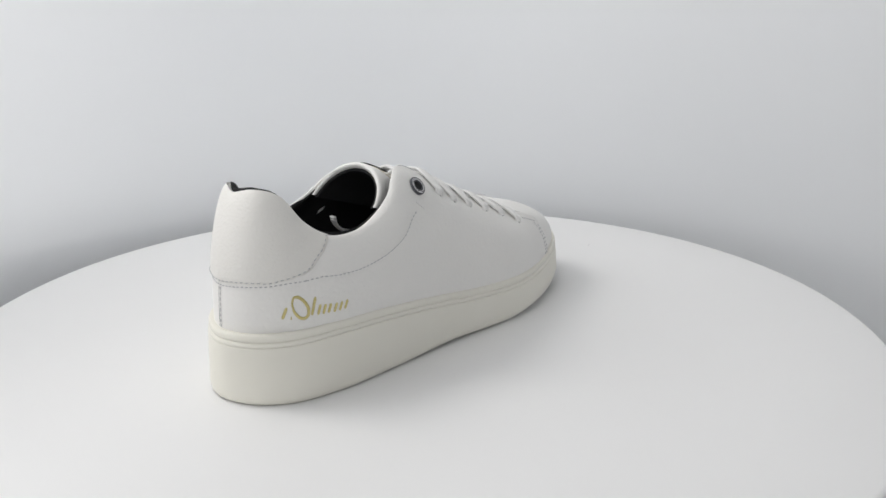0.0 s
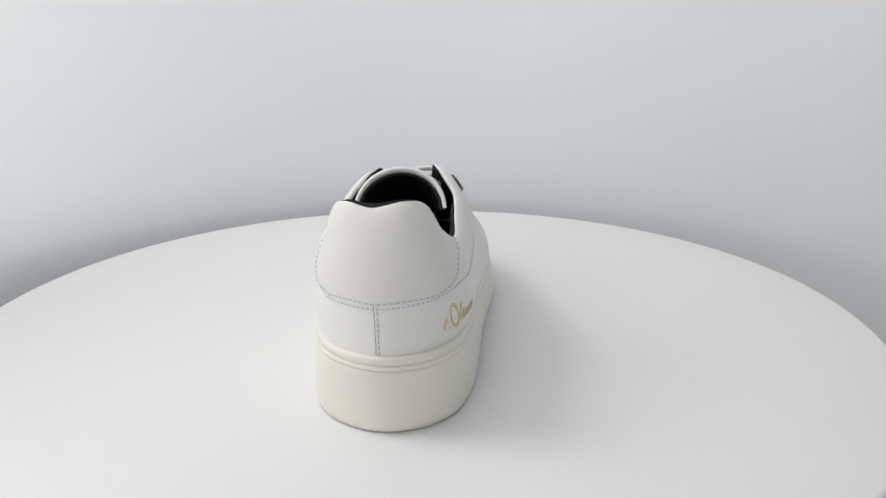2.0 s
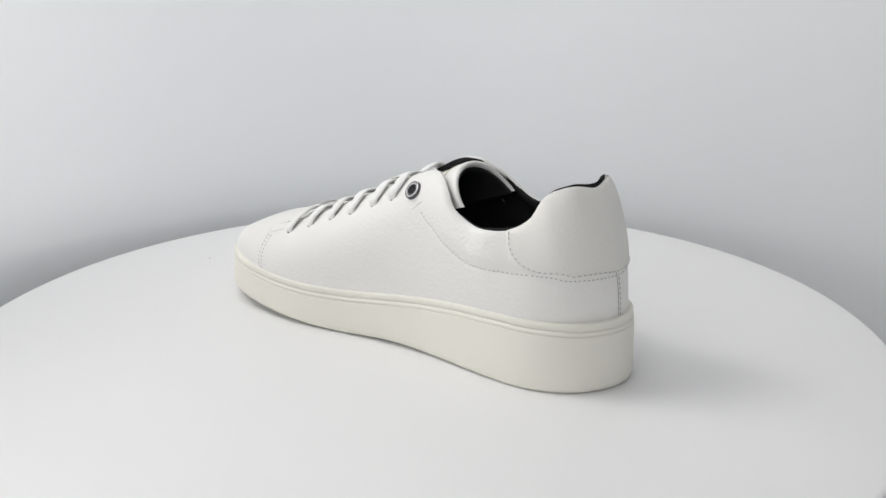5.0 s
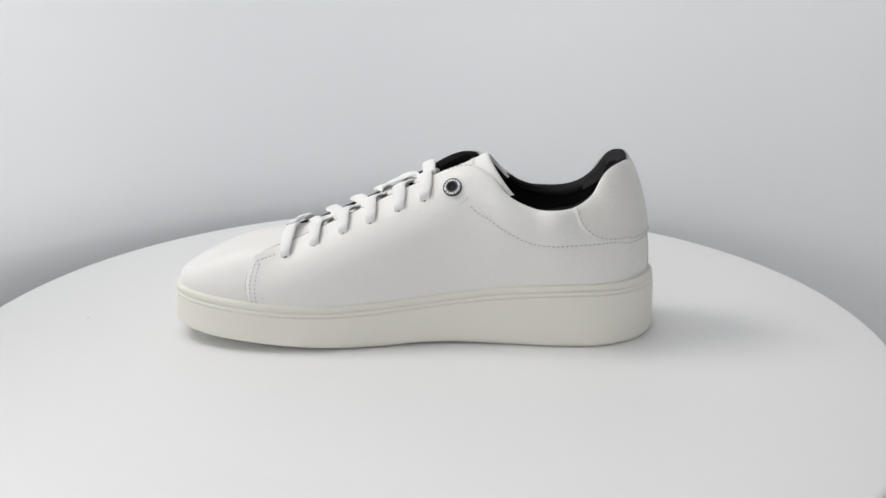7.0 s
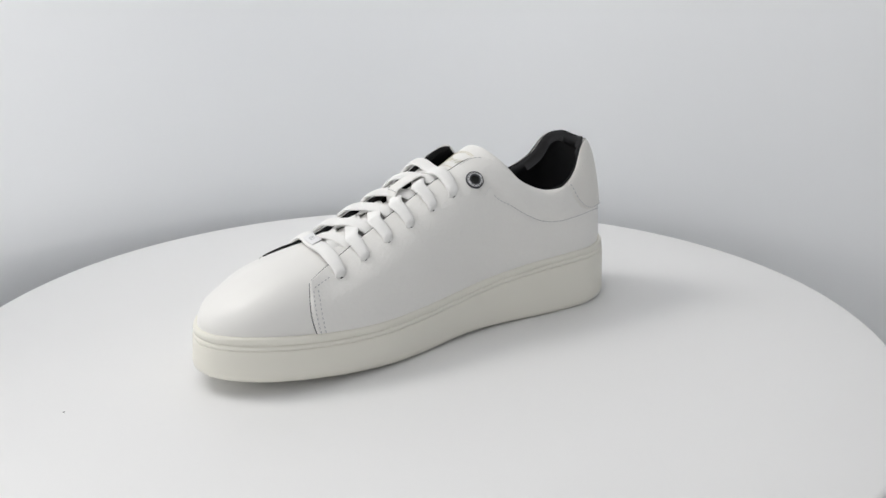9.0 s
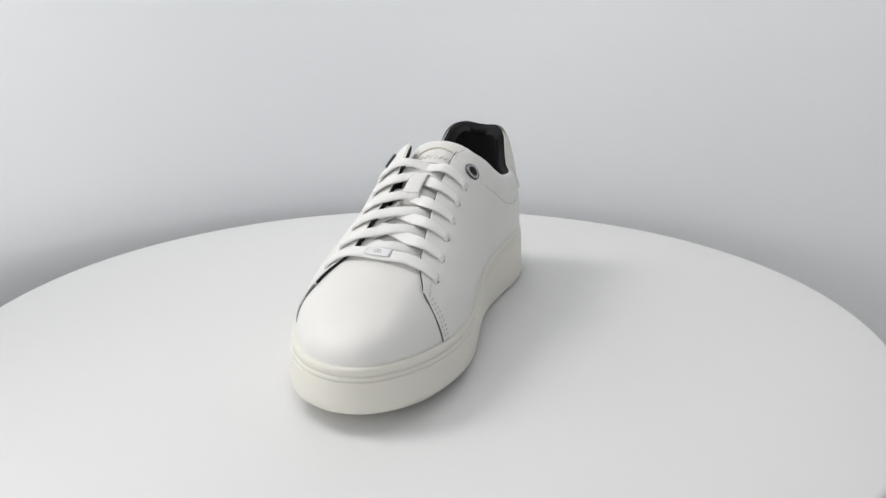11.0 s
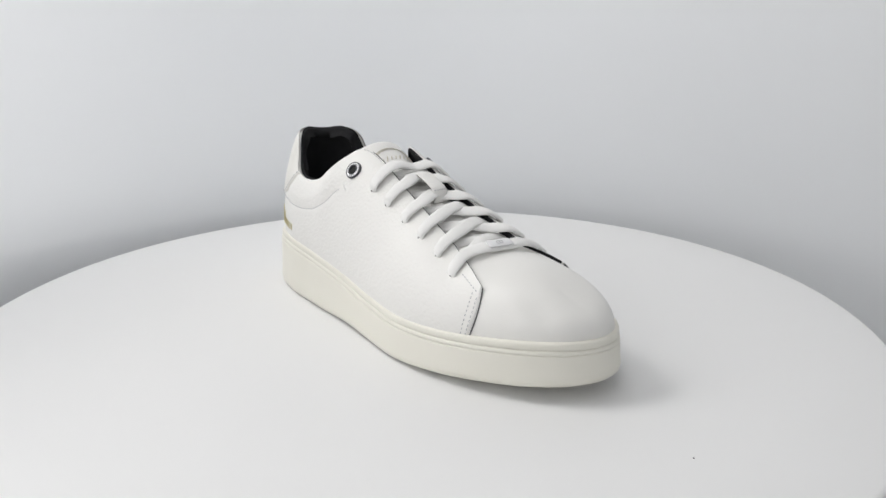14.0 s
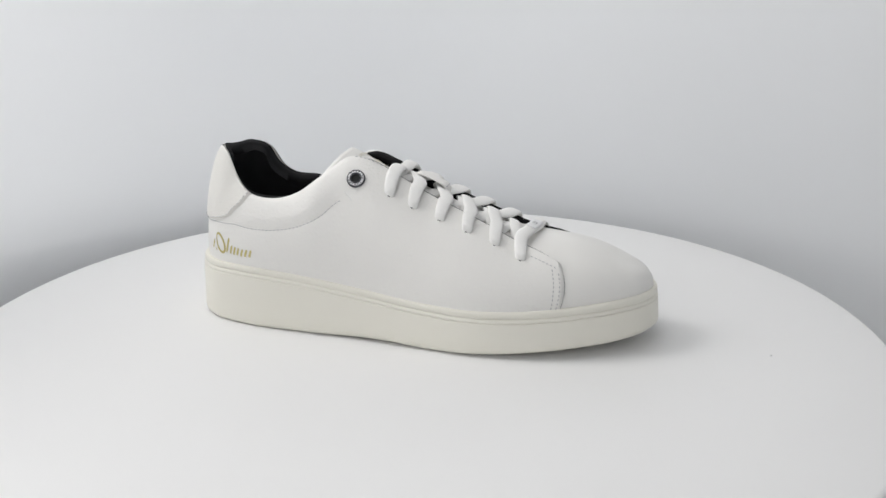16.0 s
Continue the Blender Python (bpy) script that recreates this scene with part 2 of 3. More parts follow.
def skin(q, v, lift=0.0):
    """The outer face of the leather; towards the toe seams it lies down on the toe."""
    q, v = np.broadcast_arrays(np.asarray(q, float), np.asarray(v, float))
    p = upper(q, v, .0022 + lift + puff(q, v))
    lift = np.broadcast_to(np.asarray(lift, float), q.shape)
    near = np.abs(q) > 12.6
    if near.any():
        a, up = p[near], lift[near]
        i = np.concatenate([((part_[:, None] - _toe[None]) ** 2).sum(-1).argmin(1) for part_ in np.array_split(a, max(1, len(a) // 200))])
        n = _toe_n[i]
        s = ((a - _toe[i]) * n).sum(1)
        k = np.clip((np.abs(q[near]) - 12.6) / 1.2, 0, 1)
        p = p.copy()
        rise = .0018 + .0030 * np.clip((v[near] - .72) / .28, 0, 1) ** 1.5
        p[near] = a - n * ((s - rise - up) * k * k * (3 - 2 * k))[:, None]
    return p


# ---- mesh helpers ----
def sheet(grid, round_u=False, round_v=False, bm=None):
    """Adds a grid of points, in plan units, to a bmesh as quads."""
    bm = bm or bmesh.new()
    nu, nv = grid.shape[:2]
    vs = [[bm.verts.new(grid[i, j] * K) for j in range(nv)] for i in range(nu)]
    for i in range(nu if round_u else nu - 1):
        for j in range(nv if round_v else nv - 1):
            bm.faces.new((vs[i][j], vs[(i + 1) % nu][j], vs[(i + 1) % nu][(j + 1) % nv], vs[i][(j + 1) % nv]))
    return bm


def cap(bm, points):
    bm.faces.new([bm.verts.new(p * K) for p in points])


def part(name, bm, mat, parent, label="", flat=False):
    bmesh.ops.remove_doubles(bm, verts=bm.verts, dist=1e-6)
    bmesh.ops.recalc_face_normals(bm, faces=bm.faces)
    me = bpy.data.meshes.new(name)
    bm.to_mesh(me)
    bm.free()
    me.materials.append(mat)
    me.polygons.foreach_set("use_smooth", [not flat] * len(me.polygons))
    ob = new(name, me)
    ob.parent = parent
    return tagged(ob, label)


def ribbon(path, across, width, thick, bm=None, n=12):
    """A flat cord along path, with its width along across; both in plan units, width one number a point."""
    bm = bm or bmesh.new()
    d = np.gradient(path, axis=0)
    d /= np.linalg.norm(d, axis=1, keepdims=True) + 1e-12
    a = across - (across * d).sum(1)[:, None] * d
    a /= np.linalg.norm(a, axis=1, keepdims=True) + 1e-12
    up = np.cross(d, a)
    g = np.linspace(0, 2 * np.pi, n, endpoint=False)
    c, s = np.cos(g), np.sin(g)
    c, s = np.sign(c) * np.abs(c) ** 0.9, np.sign(s) * np.abs(s) ** 0.9
    rings = (path[:, None] + a[:, None] * (np.asarray(width)[:, None] * c)[..., None] * 0.5
             + up[:, None] * (np.asarray(thick)[:, None] * s)[..., None] * 0.5)
    sheet(rings, round_v=True, bm=bm)
    bm.verts.ensure_lookup_table()
    cap(bm, rings[0]), cap(bm, rings[-1][::-1])
    return bm


def along(points, n):
    """n points evenly along a smooth line through points."""
    p = np.asarray(points, float)
    s = np.concatenate([[0], np.cumsum(np.linalg.norm(np.diff(p, axis=0), axis=1))])
    f = smooth(s, p)
    q = f(np.linspace(0, s[-1], 400))
    s2 = np.concatenate([[0], np.cumsum(np.linalg.norm(np.diff(q, axis=0), axis=1))])
    t = np.linspace(0, s2[-1], n)
    return np.stack([np.interp(t, s2, q[:, k]) for k in range(q.shape[1])], -1)


def revolve(profile, n, bm=None):
    """Turns (radius, z) round the z axis, in plan units."""
    g = np.linspace(0, 2 * np.pi, n, endpoint=False)
    p = np.asarray(profile, float)
    grid = np.stack([p[None, :, 0] * np.cos(g)[:, None], p[None, :, 0] * np.sin(g)[:, None], np.repeat(p[None, :, 1], n, 0)], -1)
    return sheet(grid, round_u=True, bm=bm)


# ---- the booth ----
def booth():
    g = np.radians(np.linspace(-12, 192, 57))
    r = 0.90
    p = np.array([(r * np.cos(a), r * np.sin(a)) for a in g])
    z = np.linspace(-.34, .72, 9)
    rows = np.stack([np.column_stack([p, np.full(len(p), h)]) for h in z], 1)
    wall = part("wall_round", sheet(rows), DIFFUSER, None)
    tagged(wall, "seamless white translucent backdrop sheet curving round the turntable", "backdrop", kind="structure")
    o = p / r
    # unseen opaque strip added behind the sheet; it shades the sheet's lower band
    rows = [np.column_stack([p + o * f, np.full(len(p), z)]) for f, z in ((.05, -.34), (.05, -.045), (.065, -.045), (.065, -.34))]
    base = part("wall_backlight_stop", sheet(np.stack(rows, 1), round_v=True), WALL, None, flat=True)
    tagged(base, "low opaque white strip, unseen, added to block backlight at the sheet's foot", "backdrop rail", kind="structure")
    # the plain studio behind the camera
    for name, (x, y, z), (sx, sy, sz) in (("floor", (0, -.8, -.36), (7.2, 6.8, .04)), ("ceiling", (0, -.8, 4.62), (7.2, 6.8, .04)),
                                          ("wall_left", (-3.62, -.8, 2.14), (.04, 6.8, 4.9)), ("wall_right", (3.62, -.8, 2.14), (.04, 6.8, 4.9)),
                                          ("wall_front", (0, -4.22, 2.14), (7.2, .04, 4.9)), ("wall_back", (0, 2.62, 2.14), (7.2, .04, 4.9))):
        bm = bmesh.new()
        bmesh.ops.create_cube(bm, size=1, matrix=Matrix.Translation((x * K, y * K, z * K)) @ Matrix.Diagonal((sx * K, sy * K, sz * K, 1)))
        tagged(part(name, bm, WALL, None, flat=True), "plain pale studio " + name.split("_")[0], name.split("_")[0], kind="structure")


def turntable():
    root = tagged(new("turntable"), "round white matt turntable carrying the sneaker", "turntable")
    R = DISC / K
    top = [(0.0001, -.003), (R * .4, -.003), (R * .8, -.003), (R - .006, -.003), (R - .002, -.0038), (R, -.006), (R, -.026), (R - .003, -.03), (R * .5, -.03), (.0001, -.03)]
    part("disc", revolve(top, 256), TABLE, root, "smooth white disc with a slightly rounded edge")
    a = math.radians(48)
    bm = revolve([(.0001, -.0024), (.0008, -.0026), (.0011, -.003)], 8)
    bm.transform(Matrix.Translation((.42 * K * math.cos(a), .42 * K * math.sin(a), 0)))
    part("dust_speck", bm, EDGE, root, "tiny dark speck of dust")
    part("base", revolve([(.0001, -.0305), (.2, -.0305), (.2, -.05), (.26, -.28), (.28, -.30), (.0001, -.30)], 96), TABLE, root)
    return root


# ---- the sneaker ----
def sneaker():
    root = tagged(new("sneaker"), "white leather low sneaker with cream platform sole on a turntable", "shoe")
    w = np.linspace(0, 1, 260, endpoint=False)
    o, n = rim(w), rim_out(w)
    zt, zb = rim_z(o[:, 0]), sole_z(o[:, 0])

    def ring(inset, z):
        return np.column_stack([o - n * inset, z])
    h = zt - 0.0145 - zb
    body = [ring(.06, zb + .001), ring(.005, zb), ring(.0012, zb + .0006), ring(-.0014, zb + .003), ring(-.0022, zb + .008), ring(-.0014, zb + h * .45),
            ring(-.0006, zb + h * .8), ring(-.0002, zb + h - .0028), ring(.0000, zb + h - .0008), ring(.0003, zb + h), ring(.0018, zb + h + .0001), ring(.03, zb + h + .0002)]
    midsole = part("midsole", sheet(np.stack(body, 1), round_u=True), RUBBER, root, "thick cream rubber cup sole")
    z = zb + h
    strip = [ring(.020, z + .0004), ring(.0012, z + .0003), ring(.0004, z + .0004), ring(.0002, z + .0020), ring(.0006, z + .0042), ring(.0014, z + .0050), ring(.0026, z + .0054),
             ring(.0018, z + .0058), ring(.0012, z + .0066), ring(.0014, z + .0112), ring(.0022, z + .0130), ring(.0034, z + .0137),
             ring(.0065, z + .0135), ring(.0095, z + .0126), ring(.022, z + .0090)]
    part("welt_strip", sheet(np.stack(strip, 1), round_u=True), RUBBER, midsole, "narrow cream strip round the sole's top")
    bed = np.minimum(.087, zt + .016) - np.clip(o[:, 0] - .1, 0, 1) * .12
    part("insole", sheet(np.stack([ring(.0115, bed), ring(.03, bed), ring(.055, bed)], 1), round_u=True), LINING, root, "dark inner sole")

    # quarters: outer skin, rolled top edge, inner face
    vs = np.concatenate([np.linspace(0, .9, 46), np.linspace(.91, 1, 10)])
    for lo, hi, label in ((-14, 0, "white grained leather outer side"), (0, 14, "white grained leather inner side")):
        q = np.linspace(lo, hi, 170)[:, None]
        face = skin(q, vs[None])
        lip = skin(q, np.array([[1.0]]), -.0026) + np.array([0, 0, .0012])
        back = skin(q, vs[::-1][None], -.0038)
        grid = np.concatenate([face, lip, back], 1)
        bm = sheet(grid)
        cap(bm, grid[0]), cap(bm, grid[-1])
        part("quarter", bm, LEATHER, root, label)
    q = np.linspace(-13.97, 13.97, 340)[:, None]
    vin = np.concatenate([np.linspace(.03, .85, 16), np.linspace(.9, .995, 6)])
    out = skin(q, vin[None], -.0041)
    lip = skin(q, np.array([[.997]]), -.0032) + np.interp(np.abs(q), [0, 1.2, 5, 6.3, 9.0, 10], [.0078, .0046, .0046, .0008, .0006, .0036])[..., None] * np.array([0, 0, 1.0])
    thick = .0095 - .0035 * np.clip(np.abs(q) - 8.6, 0, 1) + .006 * np.exp(-((np.abs(q) - 3) / 2.4) ** 2) - .0076 * np.exp(-((np.abs(q) - 7.7) / 1.7) ** 2) * (vin[::-1][None] > .3)
    back = skin(q, vin[::-1][None], -thick - .0022)
    brim = (lip + back[:, :1]) / 2 + np.array([0, 0, .0020])
    part("lining", sheet(np.concatenate([out, lip, brim, back], 1)), LINING, root, "black padded textile collar lining")

    # dark binding along the collar's inner edge
    for lo, hi in ((-6.6, -4.2), (4.4, 6.6)):
        q = np.linspace(lo, hi, 80)
        path = skin(q, 1.0, -.0046) + np.array([0, 0, .0016])
        across = skin(q, 1.0, .002) - skin(q, 1.0)
        w = np.interp(np.linspace(0, 1, 80), [0, .1, .9, 1], [.003, .0055, .0055, .003])
        part("collar_binding", ribbon(path, across, w, np.full(80, .0046), n=10), LINING, root, "black knitted edge binding")

    # toe
    u, v = np.linspace(0, .5, 61)[:, None], np.linspace(0, 1, 40)[None]
    dome = np.concatenate([vamp(u, v), vamp(1 - u, v[:, ::-1])[:, 1:]], 1)
    bm = sheet(dome + np.array([0, 0, .0012]))
    bmesh.ops.remove_doubles(bm, verts=bm.verts, dist=1e-5)
    inside = [x for x in bm.verts if not x.is_boundary]
    crown = [x for x in inside if x.co.x < .262 * K and abs(x.co.y - .012 * K) < .045 * K]
    for k in range(150):
        bmesh.ops.smooth_vert(bm, verts=crown if k < 140 else inside, factor=.5, use_axis_x=True, use_axis_y=True, use_axis_z=True)
    sheet(dome - np.array([0, 0, .006]), bm=bm)
    part("toe_cap", bm, SMOOTH_LEATHER, root, "smooth domed white leather toe")

    # tongue
    x, t = np.linspace(.165, -.0855, 70)[:, None], np.linspace(-.86, .86, 41)[None]
    thin = 1 - .55 * t * t
    a, b = tongue(x, t), tongue(x[::-1], t, -.0068 * thin)
    end = tongue(np.array([[-.0885]]), t, -.0030 * thin)
    tg = part("tongue", sheet(np.concatenate([a, end, b], 0), round_u=True), LEATHER, root, "padded white leather tongue")
    part("tongue_lining", sheet(np.concatenate([tongue(x, t * 1.02, -.0071 * thin), tongue(x[::-1], t * 1.02, -.0071 * thin - .003)], 0), round_u=True), LINING, tg, "black tongue lining")

    # heel panel with rolled edges
    v = np.concatenate([np.linspace(.27, .45, 16), np.linspace(.47, .995, 30)])[:, None]
    s = np.linspace(0, 1, 90)[None]
    q = panel_outer(v) * (1 - s) + panel_inner(v) * s
    edge = np.minimum(np.minimum(s, 1 - s) * 60, np.minimum((v - .27) * 120, (1 - v) * 200)).clip(0, 1)
    face = skin(q, v + 0 * s, -.0012 + .0034 * np.sqrt(1 - (1 - edge) ** 2))
    part("heel_panel", sheet(face), PEBBLED, root, "pebbled off-white leather heel panel")

    # seams
    def stitches(name, line, lift=.0004, step=.0052, size=.0030, mat=THREAD, wide=.0011):
        p = along(line, 200)
        s = np.concatenate([[0], np.cumsum(np.linalg.norm(np.diff(skin(p[:, 0], p[:, 1]), axis=0), axis=1))])
        bm = bmesh.new()
        for a in np.arange(0, s[-1] - size, step):
            t = np.linspace(a, a + size, 4)
            qv = np.stack([np.interp(t, s, p[:, k]) for k in (0, 1)], -1)
            path = skin(qv[:, 0], qv[:, 1], lift)
            nrm = skin(qv[:, 0], qv[:, 1], lift + .001) - path
            d = np.gradient(path, axis=0)
            ribbon(path, np.cross(d, nrm), [wide * .6, wide, wide, wide * .6], [.0005, .001, .001, .0005], bm, 6)
        return part(name, bm, mat, root)
    for sign in (-1, 1):
        qs = np.linspace(2.9 if sign < 0 else 3.4, 8.7 if sign < 0 else 8.9, 24) * sign
        stitches("collar_stitching", np.column_stack([qs, collar_line(qs)]))
    line = np.vstack([np.column_stack([panel_outer(np.linspace(.97, .30, 30)) * .962, np.linspace(.97, .30, 30) + .006]),
                      np.column_stack([np.linspace(-1.6, 1.7, 12), np.full(12, .286)]),
                      np.column_stack([panel_inner(np.linspace(.30, .97, 30)) * .962, np.linspace(.30, .97, 30) + .006])])
    stitches("panel_stitching", line, .0028, .0056, .0030, THREAD, .0010)
    qs = np.linspace(-2.9, 3.4, 30)
    stitches("panel_stitching", np.column_stack([qs, collar_line(qs)]), .0003, .0048, .0026)
    v = np.linspace(0.01, .275, 20)
    path = skin(np.full(20, .12), v, .0000)
    part("heel_seam", ribbon(path, np.tile([0, 1., 0], (20, 1)), np.full(20, .0005), np.full(20, .0005)), EDGE, root, "fine dark heel seam")
    stitches("heel_stitching", np.column_stack([np.full(20, .02), v]), .0003, .0055, .003)
    for sign in (-1, 1):
        v = np.linspace(.03, .84, 30)
        for k in (13.91, 13.80):
            stitches("toe_stitching", np.column_stack([np.full(30, k * sign), v]), .0002, .0048, .0026, THREAD, .0010)
        stitches("toe_stitching", np.column_stack([np.linspace(13.88, 13.42, 8) * sign, np.full(8, .87)]), .0002, .0048, .0026, THREAD, .0010)
        v = np.linspace(.0, .995, 40)
        path = skin(np.full(40, 13.985 * sign), v, -.0016)
        path[:, 0] += .0008
        part("toe_seam", ribbon(path, np.tile([1., 0, 0], (40, 1)), np.full(40, .0014), np.full(40, .0024)), EDGE, root, "raw dark leather edge")
        stitches("bar_tack", np.column_stack([np.linspace(8.75, 9.15, 6) * sign if sign < 0 else np.linspace(9.05, 9.5, 6), np.linspace(.63, .55, 6) if sign < 0 else np.linspace(.66, .585, 6)]), .0004, .003, .0026, LACE, .0018)
        p = np.column_stack([np.linspace(9.2, 10.2, 12) * sign, np.full(12, .985)])
        stitches("eyestay_stitching", p, .0003)

    # eyelets and lace holes; dark discs paint the shade inside the uncut holes
    def facing(q, v):
        p = skin(q, v)
        n = skin(q, v, .002) - p
        n /= np.linalg.norm(n)
        a = np.array([1.0, 0, -.386])
        a -= n * (a @ n)
        a /= np.linalg.norm(a)
        b = np.cross(n, a)
        return Matrix(((a[0], b[0], n[0], p[0] * K), (a[1], b[1], n[1], p[1] * K), (a[2], b[2], n[2], p[2] * K), (0, 0, 0, 1)))
    for q, v in ((-9.43, .74), (9.94, .76)):
        m = facing(q, v)
        bm = revolve([(.0062, .0006), (.0062, .0018), (.0072, .0026), (.0086, .0028), (.0097, .0020), (.0099, -.002)], 40)
        bm.transform(m)
        eyelet = part("eyelet", bm, SILVER, root, "round metal eyelet with a dark rim")
        for name, prof, mat in (("outer_rim", [(.0094, .0015), (.0096, .0026), (.0104, .0024), (.0109, .0012), (.011, -.003)], GUNMETAL),
                                ("inner_rim", [(.0054, .0006), (.0054, .0024), (.0062, .0031), (.0070, .0028), (.0070, .001)], GUNMETAL),
                                ("opening_shade", [(.0001, .0010), (.003, .0010), (.0058, .0010)], HOLE_SHADE)):
            bm = revolve(prof, 40)
            bm.transform(m)
            part(name, bm, mat, eyelet)
        bm = bmesh.new()
        for k in range(16):
            a = k / 16 * 2 * math.pi
            if k % 8 == 0:
                continue
            w = .0016 if k % 3 else .0010
            c, sn = math.cos(a), math.sin(a)
            quad = [(r * c - o * sn, r * sn + o * c, .0030) for r, o in ((.0077, -w / 2), (.0091, -w / 2), (.0091, w / 2), (.0077, w / 2))]
            bm.faces.new([bm.verts.new(Vector(x) * K) for x in quad])
        bm.transform(m)
        part("ring_marks", bm, GUNMETAL, eyelet, flat=True)
    holes = {-1: [(-10.40, .745), (-10.82, .765), (-11.44, .79), (-12.06, .80), (-12.68, .80), (-13.22, .765)],
             1: [(10.54, .755), (11.01, .77), (11.56, .775), (12.07, .795), (12.61, .79), (13.21, .795)]}
    for sign in (-1, 1):
        for q, v in holes[sign]:
            bm = revolve([(.0001, .0003), (.0022, .0003), (.0034, -.0006)], 16)
            bm.transform(facing(q, v))
            part("lace_hole_shade", bm, HOLE_SHADE, root)

    # laces
    along_shoe = np.array([1.0, 0, -.386])

    def strand(points, wide, name="lace"):
        p = along(points, 60)
        t = np.linspace(0, 1, 60)
        width = np.interp(t, np.linspace(0, 1, len(wide)), wide)
        thick = np.interp(t, [0, .08, 1], [.0056, .0050, .0048])
        return part(name, ribbon(p, np.tile(along_shoe, (60, 1)), width, thick, n=14), LACE, root)

    def start_of(sign, i):
        q, v = holes[sign][i]
        over = [skin(q, v + (1 - v) * f, l) for f, l in ((.12, .0024), (.45, .0034), (.80, .0040))]
        return [skin(q, v, -.002)] + over + [skin(q, .999, .0044) + np.array([0, -.004 * sign, .0008])]

    def middle(x, y, lift):
        """A point over the tongue."""
        g = np.arcsin(np.clip((y - .007) / tongue_w(x), -.98, .98)) / np.radians(100)
        return np.array([x, y, tongue(x, g)[2] + lift])
    for i in (4, 3, 2, 1, 0):
        for sign in (1, -1):
            a = start_of(sign, i)
            q = holes[-sign][i][0]
            q2 = holes[-sign][i - 1][0] if i else holes[-sign][0][0]
            qe = q + (q2 - q) * .80
            end = skin(qe, .985, -.0085)
            tuck = skin(qe, .90, -.0085)
            s0, s1 = a[-1], end
            mid = []
            for f in (.28, .5, .72):
                p = s0 + (s1 - s0) * f
                low = middle(p[0], p[1], .0045 if sign > 0 else .0085)[2]
                p[2] = max(low, p[2] + (.001 if sign > 0 else .004))
                mid.append(p)
            strand(a + mid + [end, tuck], [.0115, .0140, .0160, .0168, .0165, .0160, .0160, .0155, .0145])
    a, b = start_of(-1, 5), start_of(1, 5)
    mid = []
    for f in (.2, .4, .6, .8):
        p = a[-1] + (b[-1] - a[-1]) * f
        p[0] += .004 * math.sin(f * math.pi)
        p[2] = max(p[2], ridge_z(p[0]) + .0045)
        mid.append(p)
    bar = strand(a + mid + b[::-1], [.0115, .0145, .0160, .0160, .0160, .0160, .0160, .0160, .0145, .0115])
    # under-crossings that rest on the tongue
    for i in (5, 4, 3):
        for sign in (1, -1):
            e0, e1 = skin(holes[sign][i][0], .97, -.0095), skin(holes[-sign][i - 1][0], .97, -.0095)
            mid = [middle(e0[0] + (e1[0] - e0[0]) * f, e0[1] + (e1[1] - e0[1]) * f, .0020 if sign > 0 else .0045) for f in (.25, .5, .75)]
            strand([e0] + mid + [e1], [.013, .0145, .0145, .0145, .013])
    # lace ends tucked inside
    p = along([(-.099, .040, .145), (-.097, .040, .138), (-.089, .040, .1285), (-.073, .040, .1215), (-.042, .038, .1165)], 50)
    part("lace_end", ribbon(p, np.tile([0, 1.0, .2], (50, 1)), np.full(50, .010), np.full(50, .004), n=14), LACE, root, "white lace end tucked inside")

    # plate on the lowest lace
    ca, cb = a[-1], b[-1]
    def on_bar(y):
        f = (y - ca[1]) / (cb[1] - ca[1])
        p = ca + (cb - ca) * f
        p[0] += .004 * math.sin(f * math.pi)
        p[2] = max(p[2], ridge_z(p[0]) + .0045) + .0034
        return p
    p = np.array([on_bar(y) for y in np.linspace(-.006, .024, 12)])
    plate = part("lace_plate", ribbon(p, np.tile(along_shoe, (12, 1)), [.0120] + [.0130] * 10 + [.0120], [.0014] + [.0018] * 10 + [.0014]), ENAMEL, bar, "small white enamelled plate threaded on the lace")
    bm = bmesh.new()
    for cy in (.0072, .0108):
        g = np.linspace(0, 2 * np.pi, 20)
        mark = on_bar(cy) + np.column_stack([.0022 * np.cos(g), .0022 * np.sin(g), .0011 - .386 * .0022 * np.cos(g)])
        inward = on_bar(cy) - mark
        ribbon(mark, inward, np.full(20, .0007), np.full(20, .0005), bm, 6)
    part("plate_mark", bm, THREAD, plate)
    # loop on the tongue that holds the laces
    xs = [-.006, -.003, .004, .014, .027, .036, .040, .039]
    lift = [-.001, .009, .0150, .0165, .0165, .0150, .008, .0]
    path = along([np.array([x, .008, tongue_z(x) + l]) for x, l in zip(xs, lift)], 40)
    part("tongue_loop", ribbon(path, np.tile([0, 1.0, 0], (40, 1)), np.full(40, .0205), np.full(40, .0028)), LEATHER, tg, "white leather lace loop")
    bm = bmesh.new()
    for y in np.linspace(.001, .015, 5):
        path = np.array([[.0385, y - .001, tongue_z(.0385) + .0150], [.0385, y + .001, tongue_z(.0385) + .0150]])
        ribbon(path, np.tile([0, 0, 1.0], (2, 1)), [.001, .001], [.001, .001], bm, 6)
    part("loop_stitching", bm, THREAD, tg)

    # faint oval print on the tongue: rings and bars only
    def on_tongue(x, t, lift=.0006):
        return tongue(x, t, lift)
    bm = bmesh.new()
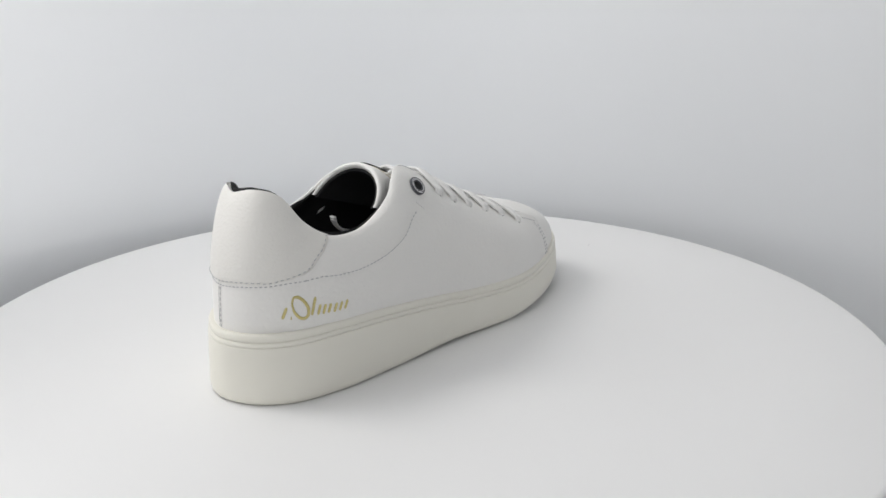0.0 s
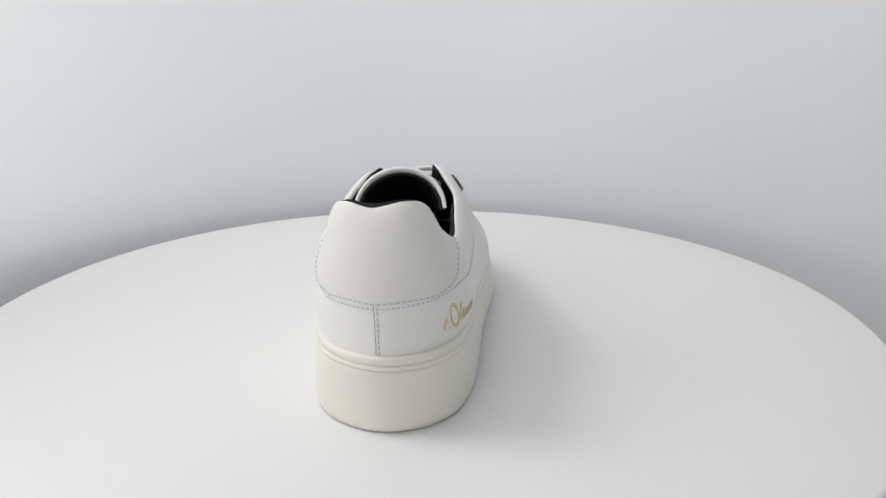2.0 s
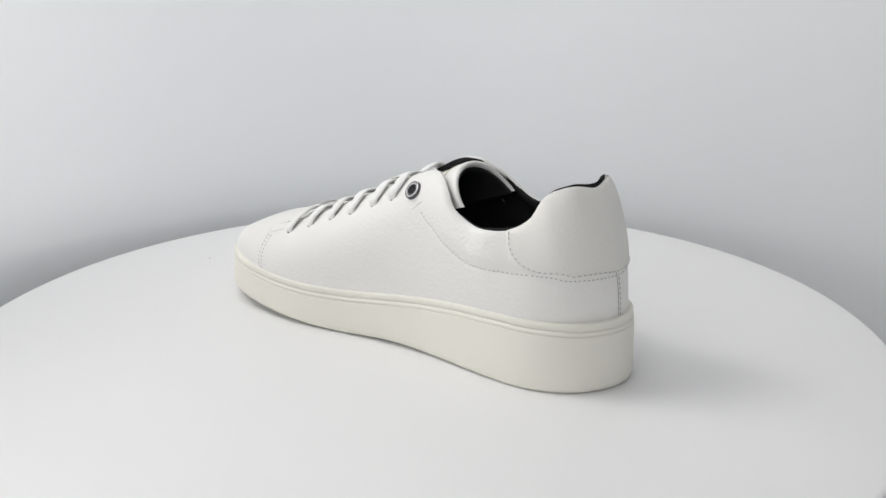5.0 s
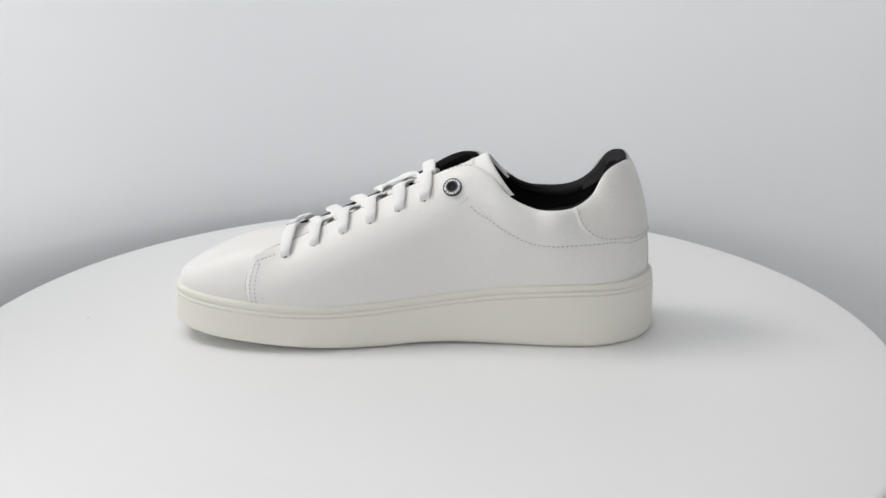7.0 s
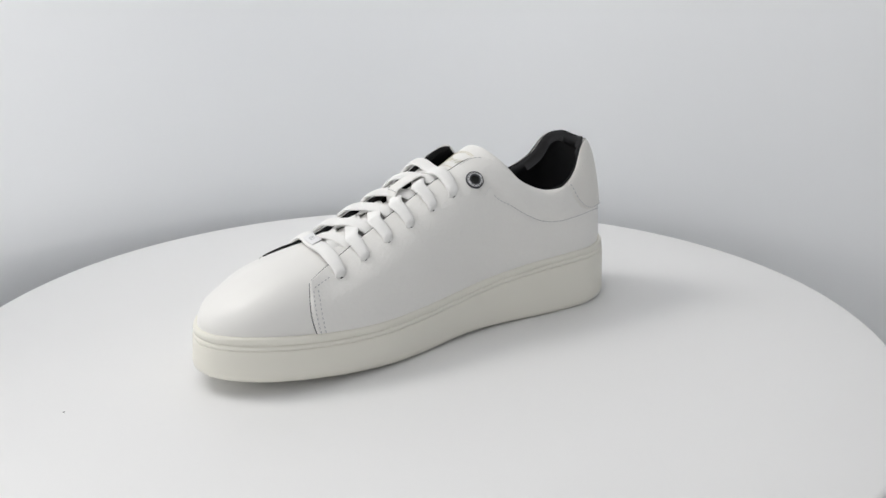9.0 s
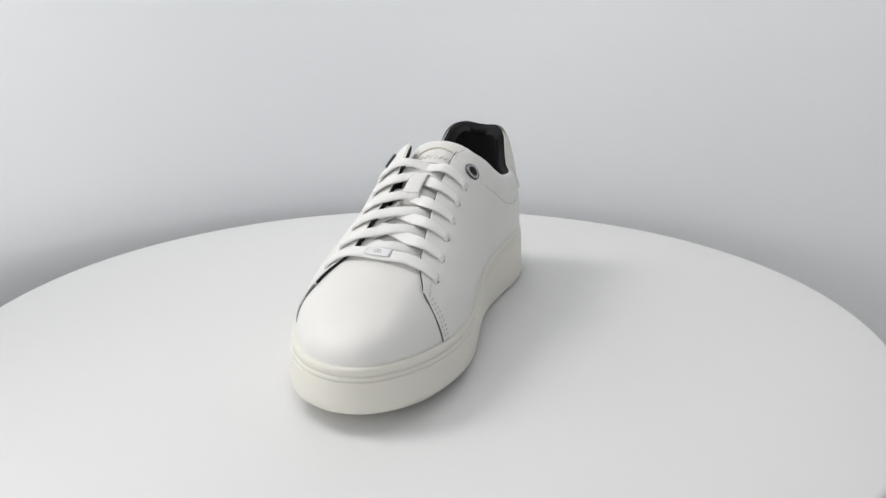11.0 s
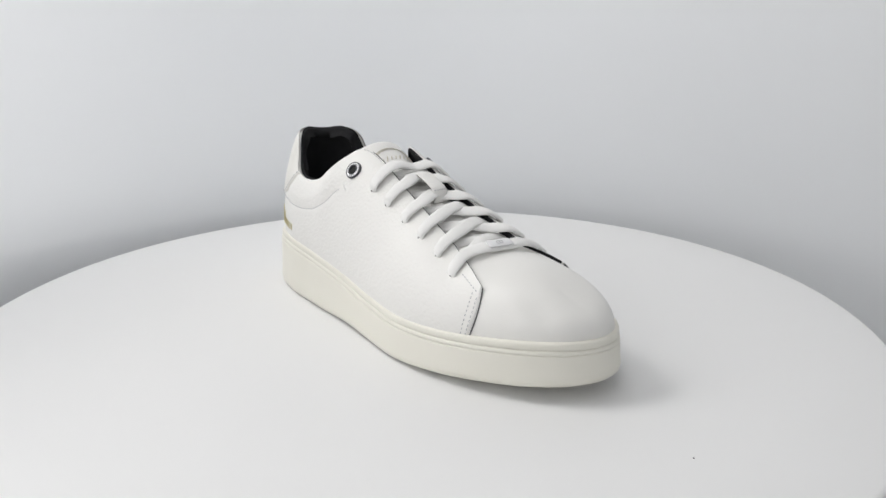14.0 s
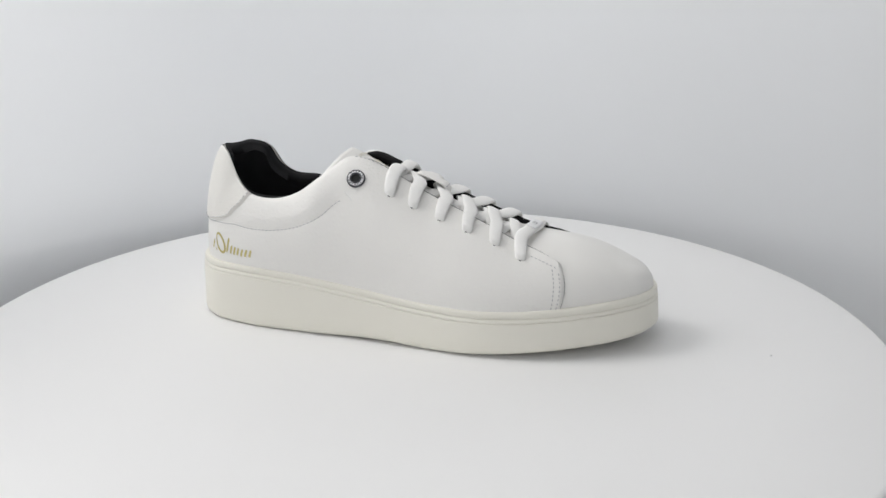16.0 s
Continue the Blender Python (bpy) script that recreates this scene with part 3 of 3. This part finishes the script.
    for rx, rt, wd in ((.0185, .40, .0010), (.0165, .36, .0007)):
        g = np.linspace(0, 2 * np.pi, 60)
        path = on_tongue(-.052 + rx * np.cos(g), .02 + rt * np.sin(g))
        nrm = on_tongue(-.052 + rx * np.cos(g), .02 + rt * np.sin(g), .002) - path
        ribbon(path, np.cross(np.gradient(path, axis=0), nrm), np.full(60, wd), np.full(60, .0006), bm, 6)
    for k, t in enumerate(np.linspace(-.22, .26, 7)):
        hgt = .0045 if k % 3 == 1 else .003
        x = np.linspace(-.052 - hgt, -.052 + hgt * .6, 6)
        path = on_tongue(x, t + (x + .052) * -8)
        ribbon(path, np.tile([0, 1.0, 0], (6, 1)), np.full(6, .0013), np.full(6, .0006), bm, 6)
    x = np.full(8, -.0415)
    path = on_tongue(x, np.linspace(-.1, .16, 8))
    ribbon(path, np.tile([1.0, 0, 0], (8, 1)), np.full(8, .0014), np.full(8, .0006), bm, 6)
    part("tongue_print", bm, PALE_GOLD, tg, "faint gold oval print")

    # gold mark low on the outer heel: plain strokes
    def stroke(qv, wide):
        bm = bmesh.new()
        p = along(qv, 40)
        path = skin(p[:, 0], p[:, 1], .0004)
        nrm = skin(p[:, 0], p[:, 1], .0014) - path
        w = np.full(40, wide) * np.interp(np.linspace(0, 1, 40), [0, .15, .85, 1], [.6, 1, 1, .6])
        ribbon(path, np.cross(np.gradient(path, axis=0), nrm), w, np.full(40, .0006), bm, 6)
        part("mark_stroke", bm, GOLD, root, "plain gold foil stroke")
    stroke([(-2.05, .150), (-1.90, .085)], .0030)
    stroke([(-2.17, .088), (-2.22, .088)], .0034)
    g = np.linspace(0, 2 * np.pi, 14)
    stroke(np.column_stack([-2.60 + .34 * np.cos(g), .155 + .066 * np.sin(g) + .02 * np.cos(g)]), .0032)
    stroke([(-3.22, .245), (-3.06, .105)], .0030)
    for x, top in ((-3.32, .185), (-3.52, .185), (-3.72, .19), (-3.94, .19), (-4.14, .195), (-4.34, .20)):
        stroke([(x - .08, top), (x + .02, top - .08)], .0030)
    return root


booth()
table = turntable()
shoe = sneaker()


def motions():
    times = [i * 0.5 for i in range(33)]
    walk(table, [(t, pose(0, 0, 0, 0, 0, SPIN * t)) for t in times])
    walk(shoe, [(t, pose(0, 0, 0, 0, 0, START + SPIN * t)) for t in times])


motions()
